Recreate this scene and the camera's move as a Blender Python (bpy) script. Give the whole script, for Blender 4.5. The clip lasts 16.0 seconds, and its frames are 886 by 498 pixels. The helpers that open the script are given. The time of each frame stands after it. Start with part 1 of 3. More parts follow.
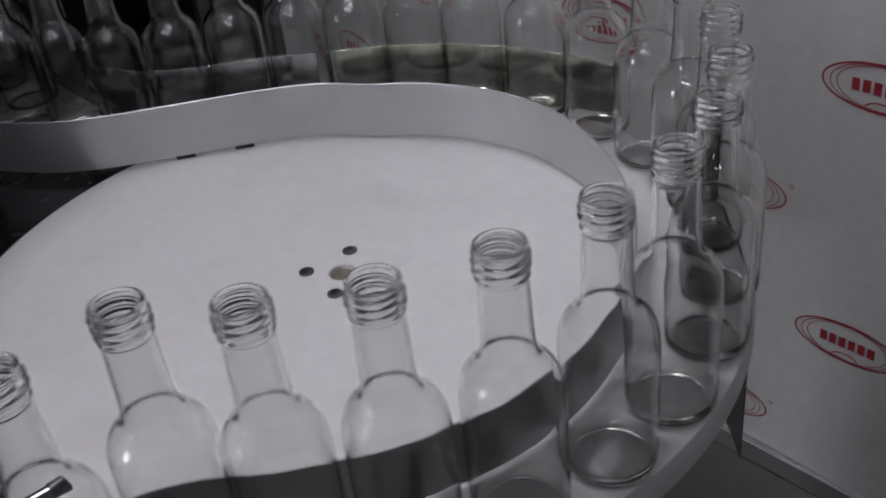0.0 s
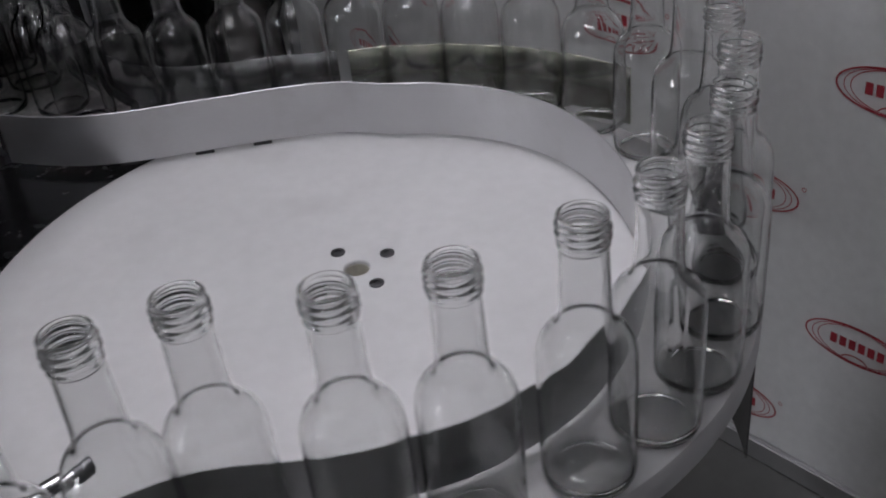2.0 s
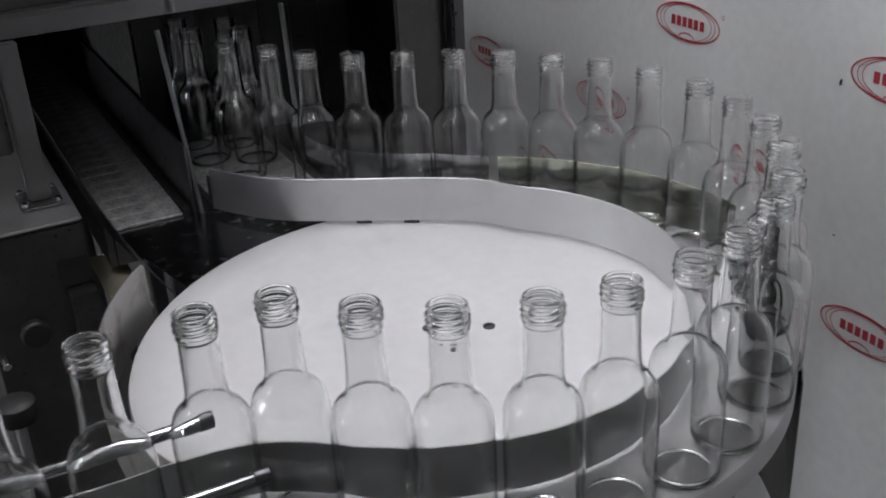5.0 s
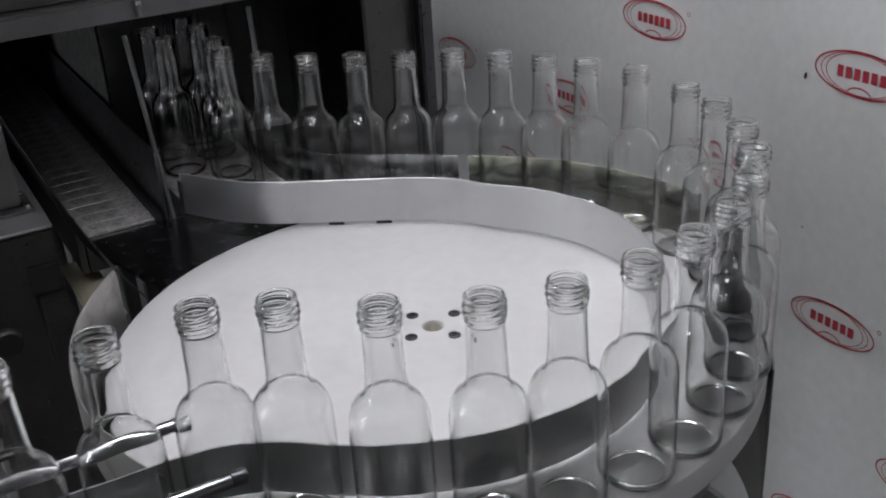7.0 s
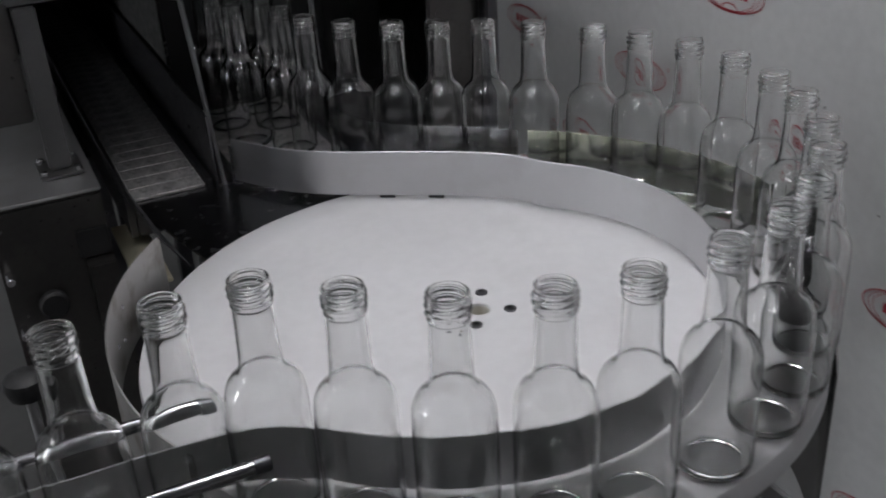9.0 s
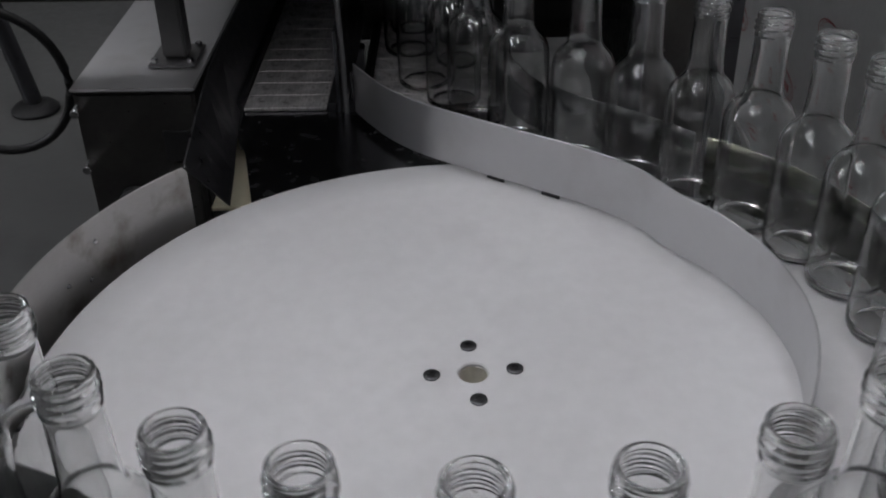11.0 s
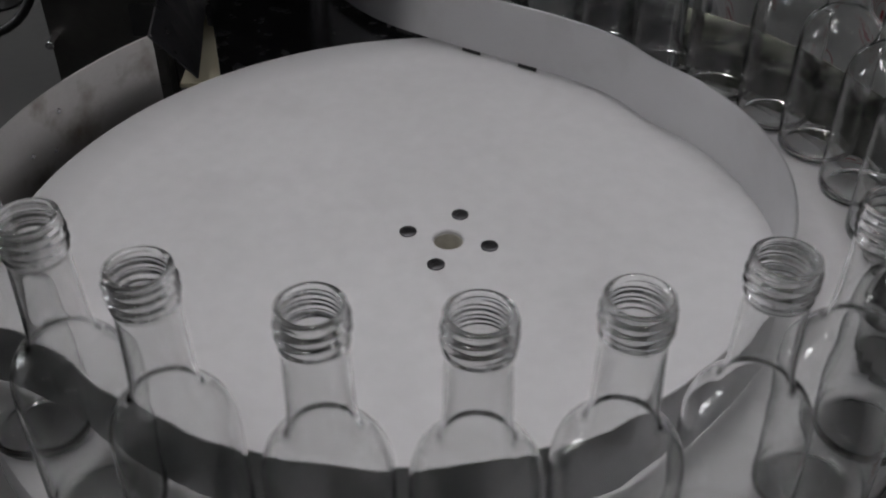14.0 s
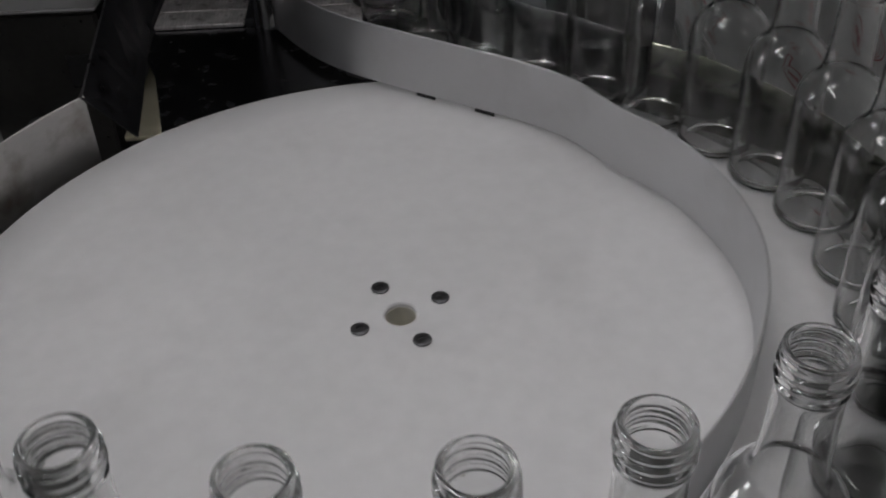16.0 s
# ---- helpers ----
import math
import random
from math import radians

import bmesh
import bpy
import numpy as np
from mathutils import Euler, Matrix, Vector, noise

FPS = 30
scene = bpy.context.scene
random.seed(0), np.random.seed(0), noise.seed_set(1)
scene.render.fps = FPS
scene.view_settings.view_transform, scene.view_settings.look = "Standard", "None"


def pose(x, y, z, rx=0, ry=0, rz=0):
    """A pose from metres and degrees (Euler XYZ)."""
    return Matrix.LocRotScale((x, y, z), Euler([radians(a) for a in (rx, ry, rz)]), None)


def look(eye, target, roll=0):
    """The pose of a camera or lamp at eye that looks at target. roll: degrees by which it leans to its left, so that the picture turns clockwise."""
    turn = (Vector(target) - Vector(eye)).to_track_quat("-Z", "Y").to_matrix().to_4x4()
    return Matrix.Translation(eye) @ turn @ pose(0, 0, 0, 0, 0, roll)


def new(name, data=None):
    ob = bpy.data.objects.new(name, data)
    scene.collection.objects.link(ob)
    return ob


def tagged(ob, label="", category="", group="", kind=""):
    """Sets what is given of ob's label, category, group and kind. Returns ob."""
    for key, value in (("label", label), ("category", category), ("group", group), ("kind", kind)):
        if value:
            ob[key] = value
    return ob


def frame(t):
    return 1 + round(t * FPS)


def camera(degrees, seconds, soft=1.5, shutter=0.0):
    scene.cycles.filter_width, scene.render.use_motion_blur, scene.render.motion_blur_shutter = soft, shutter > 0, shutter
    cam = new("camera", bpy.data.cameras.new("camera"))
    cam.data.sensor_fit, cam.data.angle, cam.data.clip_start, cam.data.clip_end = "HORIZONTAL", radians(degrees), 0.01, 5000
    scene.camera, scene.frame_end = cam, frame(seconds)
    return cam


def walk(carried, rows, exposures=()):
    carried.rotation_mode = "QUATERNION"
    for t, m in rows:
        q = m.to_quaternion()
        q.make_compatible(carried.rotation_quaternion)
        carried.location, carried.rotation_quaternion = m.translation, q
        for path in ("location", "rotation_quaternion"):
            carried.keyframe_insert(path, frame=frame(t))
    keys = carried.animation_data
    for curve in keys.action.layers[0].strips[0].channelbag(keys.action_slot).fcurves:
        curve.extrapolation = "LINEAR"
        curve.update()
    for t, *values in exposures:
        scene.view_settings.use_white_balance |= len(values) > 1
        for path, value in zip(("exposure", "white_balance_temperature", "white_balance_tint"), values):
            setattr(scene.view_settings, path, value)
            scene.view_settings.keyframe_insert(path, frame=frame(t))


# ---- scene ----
# the camera: hand-held, first at the left front of the turntable, later straight before it
PATH = [
    (0, -0.4461, -0.6882, 0.5529, 56.41, -39.70, -6.88),
    (0.5, -0.4456, -0.6890, 0.5522, 56.42, -39.67, -6.70),
    (1, -0.4499, -0.6850, 0.5513, 56.55, -40.03, -6.29),
    (1.5, -0.4483, -0.6852, 0.5510, 56.50, -39.63, -6.45),
    (2, -0.4532, -0.7001, 0.5630, 56.33, -38.70, -6.56),
    (2.5, -0.4660, -0.6927, 0.5732, 55.95, -39.76, -4.34),
    (2.7, -0.5030, -0.7117, 0.5990, 56.16, -39.40, -2.60),
    (3, -0.4695, -0.7763, 0.6228, 60.92, -32.34, -3.70),
    (3.3, -0.4694, -0.8680, 0.6181, 64.94, -28.64, -2.60),
    (3.5, -0.4664, -0.9451, 0.6145, 66.53, -25.92, -3.13),
    (4, -0.4742, -0.9561, 0.6210, 65.43, -25.23, -3.26),
    (4.5, -0.4901, -0.9239, 0.6165, 63.98, -26.34, -3.10),
    (7, -0.4930, -0.9320, 0.6123, 63.99, -28.81, -3.69),
    (7.5, -0.4877, -0.9318, 0.6091, 63.45, -29.39, -4.61),
    (8, -0.4860, -0.9240, 0.6200, 62.05, -28.55, -4.70),
    (8.5, -0.5000, -0.9215, 0.6160, 62.30, -28.15, -4.42),
    (11, -0.0090, -0.6770, 0.5640, 56.95, 1.22, -1.15),
    (11.5, -0.0098, -0.6415, 0.5594, 55.07, 0.43, -0.43),
    (12, -0.0112, -0.6365, 0.5403, 54.30, 1.58, -0.44),
    (12.5, 0.0060, -0.6478, 0.5305, 53.27, 2.75, -0.78),
    (13, -0.0026, -0.6705, 0.5210, 51.69, 1.81, -0.49),
    (13.5, -0.0136, -0.6852, 0.5270, 50.55, 0.14, -0.14),
    (14, -0.0087, -0.6849, 0.5264, 51.92, -0.35, -0.32),
    (14.5, -0.0055, -0.6855, 0.5235, 52.63, -0.29, -0.80),
    (15, -0.0063, -0.6723, 0.5233, 52.58, -0.54, -1.30),
    (15.5, -0.0058, -0.6370, 0.5212, 52.60, -1.30, -2.27),
    (16, 0.0245, -0.6040, 0.5395, 51.65, -0.96, -2.25),
]
rows = [(t, Matrix.Translation((x, y, z)) @ pose(0, 0, 0, 0, 0, rz) @ pose(0, 0, 0, rx, 0, 0) @ pose(0, 0, 0, 0, 0, roll))
        for t, x, y, z, rx, rz, roll in PATH]
cam = camera(45.94, 16.0, soft=1.9, shutter=0.5)
walk(cam, rows, [(0, -0.62, 6460, 13), (2.5, -0.60, 6460, 13), (3.0, -0.40, 6460, 13), (3.4, -0.06, 6500, 10), (4.2, 0.0, 6500, 9.5), (6.5, 0.0, 6500, 9), (8.6, -0.22, 6500, 9), (11, -0.66, 6480, 9.5), (12.5, -0.82, 6500, 9.5), (13.5, -0.86, 6560, 10), (14.5, -0.86, 6740, 9), (16, -0.98, 6740, 9)])

# ---- world and lamps ----
world = bpy.data.worlds.new("world")
scene.world = world
world.use_nodes = True
world.node_tree.nodes["Background"].inputs[0].default_value = (0.75, 0.78, 0.85, 1)
world.node_tree.nodes["Background"].inputs[1].default_value = 0.05

FLOOR = -0.86      # the turntable's top is z = 0
CEIL = 1.9


def area_lamp(x, y, z, sx, sy, watts, colour, turn=0):
    data = bpy.data.lights.new("tube_light", "AREA")
    data.shape, data.size, data.size_y, data.energy, data.color = "RECTANGLE", sx, sy, watts, colour
    ob = new("tube_light", data)
    ob.matrix_world = pose(x, y, z, 0, 0, turn)
    return ob


# x, y, width, watts
LAMPS = [(-0.80, -0.55, 0.13, 6.6), (-0.15, 0.10, 0.13, 6.6), (0.40, 0.95, 0.13, 7.0), (-1.5, 2.2, 0.13, 6.5)]
WIN_Y0, WIN_Y1, WIN_Z0, WIN_Z1 = 0.85, 1.55, 0.35, 1.80
for lx, ly, wide, watts in LAMPS:
    area_lamp(lx, ly, CEIL - 0.105, wide, 1.2, watts, (1.0, 0.975, 1.0), 8)


WIN_YM = (WIN_Y0 + WIN_Y1) / 2
for dy in (WIN_Y0 + 0.18, WIN_Y1 - 0.18):
    day = bpy.data.lights.new("daylight", "AREA")
    day.shape, day.size, day.size_y, day.energy, day.color = "RECTANGLE", 0.27, WIN_Z1 - WIN_Z0 - 0.1, 17, (0.94, 0.96, 1.0)
    new("daylight", day).matrix_world = look((-4.02, dy, (WIN_Z0 + WIN_Z1) / 2), (0, dy, (WIN_Z0 + WIN_Z1) / 2 - 0.6))


# ---- materials ----
def nodes_of(name):
    m = bpy.data.materials.new(name)
    m.use_nodes = True
    nt = m.node_tree
    return m, nt, nt.nodes["Principled BSDF"]


def mat(name, colour, rough=0.5, metal=0.0, vary=0.12, scale=6.0, fine=90.0, bump=0.1, stretch=(1, 1, 1), dirt=None, dirt_amount=0.35, spec=0.5):
    """Colour with a broad and a fine variation, an uneven gloss and a fine relief."""
    m, nt, b = nodes_of(name)
    n, l = nt.nodes, nt.links
    tc = n.new("ShaderNodeTexCoord")
    mp = n.new("ShaderNodeMapping")
    mp.inputs["Scale"].default_value = stretch
    l.new(tc.outputs["Object"], mp.inputs[0])
    big, small = n.new("ShaderNodeTexNoise"), n.new("ShaderNodeTexNoise")
    big.inputs["Scale"].default_value, small.inputs["Scale"].default_value = scale, fine
    big.inputs["Detail"].default_value, small.inputs["Detail"].default_value = 5, 3
    l.new(tc.outputs["Object"], big.inputs["Vector"])
    l.new(mp.outputs[0], small.inputs["Vector"])
    ramp = n.new("ShaderNodeMapRange")
    ramp.inputs["From Min"].default_value, ramp.inputs["From Max"].default_value = 0.3, 0.7
    ramp.inputs["To Min"].default_value, ramp.inputs["To Max"].default_value = 1 - vary, 1 + vary
    l.new(big.outputs[0], ramp.inputs[0])
    ramp2 = n.new("ShaderNodeMapRange")
    ramp2.inputs["From Min"].default_value, ramp2.inputs["From Max"].default_value = 0.3, 0.7
    ramp2.inputs["To Min"].default_value, ramp2.inputs["To Max"].default_value = 1 - vary * 0.6, 1 + vary * 0.6
    l.new(small.outputs[0], ramp2.inputs[0])
    mul = n.new("ShaderNodeMath")
    mul.operation = "MULTIPLY"
    l.new(ramp.outputs[0], mul.inputs[0])
    l.new(ramp2.outputs[0], mul.inputs[1])
    col = n.new("ShaderNodeVectorMath")
    col.operation = "SCALE"
    col.inputs[0].default_value = colour
    l.new(mul.outputs[0], col.inputs["Scale"])
    out = col.outputs[0]
    if dirt:
        spot = n.new("ShaderNodeTexNoise")
        spot.inputs["Scale"].default_value, spot.inputs["Detail"].default_value = scale * 2.7, 8
        l.new(tc.outputs["Object"], spot.inputs["Vector"])
        lim = n.new("ShaderNodeMapRange")
        lim.inputs["From Min"].default_value, lim.inputs["From Max"].default_value = 0.55, 0.75
        lim.inputs["To Max"].default_value = dirt_amount
        l.new(spot.outputs[0], lim.inputs[0])
        mix = n.new("ShaderNodeMix")
        mix.data_type = "RGBA"
        l.new(lim.outputs[0], mix.inputs[0])
        l.new(out, mix.inputs[6])
        mix.inputs[7].default_value = (*dirt, 1)
        out = mix.outputs[2]
    l.new(out, b.inputs["Base Color"])
    r = n.new("ShaderNodeMapRange")
    r.inputs["From Min"].default_value, r.inputs["From Max"].default_value = 0.3, 0.7
    r.inputs["To Min"].default_value, r.inputs["To Max"].default_value = max(0.02, rough * 0.8), min(1, rough * 1.2)
    l.new(small.outputs[0], r.inputs[0])
    l.new(r.outputs[0], b.inputs["Roughness"])
    b.inputs["Metallic"].default_value = metal
    b.inputs["Specular IOR Level"].default_value = spec
    if bump:
        bp = n.new("ShaderNodeBump")
        bp.inputs["Strength"].default_value, bp.inputs["Distance"].default_value = bump, 0.001
        l.new(small.outputs[0], bp.inputs["Height"])
        l.new(bp.outputs[0], b.inputs["Normal"])
    return m


def glass_mat():
    m, nt, b = nodes_of("clear_glass")
    b.inputs["Base Color"].default_value = (0.985, 0.99, 0.987, 1)
    b.inputs["Transmission Weight"].default_value = 1.0
    b.inputs["Roughness"].default_value = 0.0
    b.inputs["IOR"].default_value = 1.5
    tc, no, bp = nt.nodes.new("ShaderNodeTexCoord"), nt.nodes.new("ShaderNodeTexNoise"), nt.nodes.new("ShaderNodeBump")
    no.inputs["Scale"].default_value, no.inputs["Detail"].default_value = 45, 1.0
    bp.inputs["Strength"].default_value, bp.inputs["Distance"].default_value = 0.10, 0.002
    nt.links.new(tc.outputs["Object"], no.inputs["Vector"])
    nt.links.new(no.outputs[0], bp.inputs["Height"])
    nt.links.new(bp.outputs[0], b.inputs["Normal"])
    return m


GLASS = glass_mat()
PLASTIC = mat("white_polyethylene", (0.66, 0.655, 0.67), 0.45, 0, 0.055, 4.0, 60, 0.05, dirt=(0.45, 0.44, 0.45), dirt_amount=0.30)
nt = PLASTIC.node_tree
# grey ring towards the rim: guard plate's shading and bottle wear, both in colour
rim_tc, rim_len, rim_map, rim_mix = (nt.nodes.new(k) for k in ("ShaderNodeTexCoord", "ShaderNodeVectorMath", "ShaderNodeMapRange", "ShaderNodeMix"))
rim_len.operation, rim_mix.data_type = "LENGTH", "RGBA"
rim_map.inputs["From Min"].default_value, rim_map.inputs["From Max"].default_value, rim_map.inputs["To Max"].default_value = 0.318, 0.366, 0.55
rim_mix.inputs[7].default_value = (0.40, 0.40, 0.41, 1)
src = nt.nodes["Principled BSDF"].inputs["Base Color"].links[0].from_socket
nt.links.new(rim_tc.outputs["Object"], rim_len.inputs[0])
nt.links.new(rim_len.outputs["Value"], rim_map.inputs[0])
nt.links.new(rim_map.outputs[0], rim_mix.inputs[0])
nt.links.new(src, rim_mix.inputs[6])
nt.links.new(rim_mix.outputs[2], nt.nodes["Principled BSDF"].inputs["Base Color"])
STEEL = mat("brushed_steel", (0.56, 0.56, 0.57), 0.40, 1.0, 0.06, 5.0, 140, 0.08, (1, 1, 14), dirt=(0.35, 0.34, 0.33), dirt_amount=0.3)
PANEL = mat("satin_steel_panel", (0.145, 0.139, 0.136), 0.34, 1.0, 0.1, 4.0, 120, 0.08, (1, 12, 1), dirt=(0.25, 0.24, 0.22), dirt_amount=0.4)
POLISHED = mat("polished_steel", (0.5, 0.5, 0.51), 0.14, 1.0, 0.08, 6.0, 100, 0.04)
DARKSTEEL = mat("dark_steel", (0.13, 0.13, 0.14), 0.34, 1.0, 0.08, 7.0, 60, 0.015)
# olive tint puts the greenish reflection on this plate into its colour
OLIVE = mat("green_reflection_steel", (0.60, 0.62, 0.49), 0.16, 1.0, 0.12, 9.0, 80, 0.05)
MIRROR = mat("mirror_steel", (0.42, 0.42, 0.43), 0.09, 1.0, 0.05, 4.0, 60, 0.03)
PLATE = mat("dull_dark_plate", (0.15, 0.15, 0.16), 0.24, 1.0, 0.06, 6.0, 50, 0.015)
CHROME = mat("chrome", (0.72, 0.72, 0.74), 0.1, 1.0, 0.05, 30.0, 200, 0.02)
SLAT = mat("worn_chain_steel", (0.74, 0.72, 0.72), 0.48, 1.0, 0.3, 30.0, 160, 0.4, (5, 0.35, 1), dirt=(0.12, 0.09, 0.085), dirt_amount=0.7)
BLACK = mat("black_rubber", (0.012, 0.012, 0.013), 0.55, 0, 0.2, 12.0, 120, 0.1)
# near-black: the tunnel's shade put into its walls, also the banner scuffs
DARK = mat("tunnel_shade_scuff_black", (0.012, 0.012, 0.012), 0.7, 0, 0.2, 3.0, 60, 0.1)
SCREW = mat("oiled_screw_steel", (0.09, 0.09, 0.095), 0.35, 1.0, 0.2, 60.0, 300, 0.1)
FLOORM = mat("grey_concrete_floor", (0.095, 0.095, 0.093), 0.45, 0, 0.18, 1.6, 40, 0.3, dirt=(0.06, 0.06, 0.06), dirt_amount=0.5)
BANNER = mat("grey_banner_vinyl", (0.66, 0.665, 0.67), 0.38, 0, 0.07, 1.3, 50, 0.06, dirt=(0.36, 0.36, 0.36), dirt_amount=0.35)
BRASS = mat("worn_brass", (0.60, 0.56, 0.42), 0.42, 0.35, 0.03, 20.0, 60, 0.0)
GREYROD = mat("dull_grey_rod", (0.16, 0.16, 0.165), 0.5, 0.8, 0.2, 20.0, 150, 0.1)
BEAM = mat("brushed_beam_steel", (0.17, 0.168, 0.17), 0.38, 1.0, 0.12, 6.0, 140, 0.06, (1, 1, 10), dirt=(0.10, 0.10, 0.10), dirt_amount=0.4)
STAINED = mat("stained_guard_steel", (0.50, 0.49, 0.48), 0.42, 1.0, 0.10, 9.0, 150, 0.12, (1, 1, 6), dirt=(0.20, 0.16, 0.12), dirt_amount=0.75)
RODSTEEL = mat("polished_rod_steel", (0.30, 0.30, 0.315), 0.16, 1.0, 0.1, 20.0, 120, 0.03, dirt=(0.12, 0.12, 0.12), dirt_amount=0.5)
RED = mat("red_print", (0.36, 0.03, 0.045), 0.5, 0, 0.1, 20.0, 200, 0.0)
PAINT = mat("white_ceiling_paint", (0.7, 0.7, 0.7), 0.8, 0, 0.05, 2.0, 60, 0.1)
ROOM = mat("grey_wall_paint", (0.34, 0.34, 0.345), 0.7, 0, 0.1, 1.5, 60, 0.15)
HUB = mat("yellowed_bore", (0.58, 0.56, 0.50), 0.5, 0, 0.08, 40.0, 160, 0.05)
GLOW = bpy.data.materials.new("tube_diffuser")
GLOW.use_nodes = True
GLOW.node_tree.nodes["Principled BSDF"].inputs["Emission Color"].default_value = (0.93, 0.95, 1, 1)
GLOW.node_tree.nodes["Principled BSDF"].inputs["Emission Strength"].default_value = 9


# ---- mesh helpers ----
def link_mesh(name, bm, material, smooth=False):
    bmesh.ops.recalc_face_normals(bm, faces=bm.faces)
    me = bpy.data.meshes.new(name)
    bm.to_mesh(me)
    bm.free()
    me.materials.append(material)
    if smooth:
        me.shade_smooth()
        me.set_sharp_from_angle(angle=radians(35))
    return me


def part(name, bm, material, parent=None, label="", smooth=False, m=None):
    ob = new(name, link_mesh(name, bm, material, smooth))
    if parent:
        ob.parent = parent
    if m:
        ob.matrix_basis = m
    if label:
        tagged(ob, label)
    return ob


def box(x0, x1, y0, y1, z0, z1, bevel=0.002, m=None):
    bm = bmesh.new()
    bmesh.ops.create_cube(bm, size=1)
    for v in bm.verts:
        v.co = ((x0 + x1) / 2 + v.co.x * (x1 - x0), (y0 + y1) / 2 + v.co.y * (y1 - y0), (z0 + z1) / 2 + v.co.z * (z1 - z0))
    if bevel:
        bmesh.ops.bevel(bm, geom=bm.edges[:], offset=bevel, segments=2, affect="EDGES")
    if m:
        bm.transform(m)
    return bm


def lathe(profile, n=40, close=False):
    """A solid turned round z from (radius, height) pairs; radius 0 makes a pole."""
    bm = bmesh.new()
    rings = []
    for r, z in profile:
        if r < 1e-6:
            rings.append([bm.verts.new((0, 0, z))])
        else:
            rings.append([bm.verts.new((r * math.cos(2 * math.pi * k / n), r * math.sin(2 * math.pi * k / n), z)) for k in range(n)])
    pairs = list(zip(rings, rings[1:])) + ([(rings[-1], rings[0])] if close else [])
    for a, b in pairs:
        for k in range(n):
            j = (k + 1) % n
            if len(a) == 1 and len(b) == 1:
                continue
            if len(a) == 1:
                bm.faces.new((a[0], b[k], b[j]))
            elif len(b) == 1:
                bm.faces.new((a[k], a[j], b[0]))
            else:
                bm.faces.new((a[k], a[j], b[j], b[k]))
    return bm


def rod(p0, p1, r, n=16, bevel=0.15):
    p0, p1 = Vector(p0), Vector(p1)
    h = (p1 - p0).length
    b = r * bevel
    bm = lathe([(0, 0), (r - b, 0), (r, b), (r, h - b), (r - b, h), (0, h)], n)
    bm.transform(Matrix.Translation(p0) @ (p1 - p0).to_track_quat("Z", "Y").to_matrix().to_4x4())
    return bm


def tube(points, r, n=10):
    """A bent round bar through the points."""
    bm = bmesh.new()
    pts = [Vector(p) for p in points]
    rings = []
    for i, p in enumerate(pts):
        d = (pts[min(i + 1, len(pts) - 1)] - pts[max(i - 1, 0)]).normalized()
        q = d.to_track_quat("Z", "Y")
        rings.append([bm.verts.new(p + q @ Vector((r * math.cos(2 * math.pi * k / n), r * math.sin(2 * math.pi * k / n), 0))) for k in range(n)])
    for a, b in zip(rings, rings[1:]):
        for k in range(n):
            bm.faces.new((a[k], a[(k + 1) % n], b[(k + 1) % n], b[k]))
    bm.faces.new(rings[0])
    bm.faces.new(rings[-1])
    return bm


def ribbon(points, z0, z1, thick):
    """An upright sheet of metal that follows the points in plan."""
    bm = bmesh.new()
    pts = [Vector((*p, 0)) for p in points]
    cols = []
    for i, p in enumerate(pts):
        d = (pts[min(i + 1, len(pts) - 1)] - pts[max(i - 1, 0)]).normalized()
        nrm = Vector((-d.y, d.x, 0)) * thick / 2
        zz0, zz1 = (z0(i / (len(pts) - 1)) if callable(z0) else z0), (z1(i / (len(pts) - 1)) if callable(z1) else z1)
        e = thick * 0.35
        ring = [p + nrm + Vector((0, 0, zz0)), p + nrm + Vector((0, 0, zz1 - e)), p + nrm * 0.3 + Vector((0, 0, zz1)), p - nrm * 0.3 + Vector((0, 0, zz1)),
                p - nrm + Vector((0, 0, zz1 - e)), p - nrm + Vector((0, 0, zz0))]
        cols.append([bm.verts.new(v) for v in ring])
    for a, b in zip(cols, cols[1:]):
        for k in range(6):
            bm.faces.new((a[k], a[(k + 1) % 6], b[(k + 1) % 6], b[k]))
    bm.faces.new(cols[0])
    bm.faces.new(cols[-1])
    return bm


def spline(points, n):
    """A smooth plan curve through the points, with even steps."""
    P = [np.array(p, float) for p in points]
    P = [2 * P[0] - P[1]] + P + [2 * P[-1] - P[-2]]
    fine = []
    for a, b, c, d in zip(P, P[1:], P[2:], P[3:]):
        for k in range(24):
            u = k / 24
            fine.append(0.5 * ((2 * b) + (c - a) * u + (2 * a - 5 * b + 4 * c - d) * u * u + (3 * b - a - 3 * c + d) * u ** 3))
    fine.append(P[-2])
    fine = np.array(fine)
    s = np.concatenate([[0], np.cumsum(np.linalg.norm(np.diff(fine, axis=0), axis=1))])
    at = np.linspace(0, s[-1], n)
    return [(float(np.interp(a, s, fine[:, 0])), float(np.interp(a, s, fine[:, 1]))) for a in at], float(s[-1])


def arc(r, a0, a1, n):
    return [(r * math.cos(radians(a0 + (a1 - a0) * k / n)), r * math.sin(radians(a0 + (a1 - a0) * k / n))) for k in range(n + 1)]


def thing(name, label, category, group="", m=None, kind=""):
    ob = new(name)
    ob.empty_display_size = 0.05
    if m:
        ob.matrix_basis = m
    return tagged(ob, label, category, group, kind)


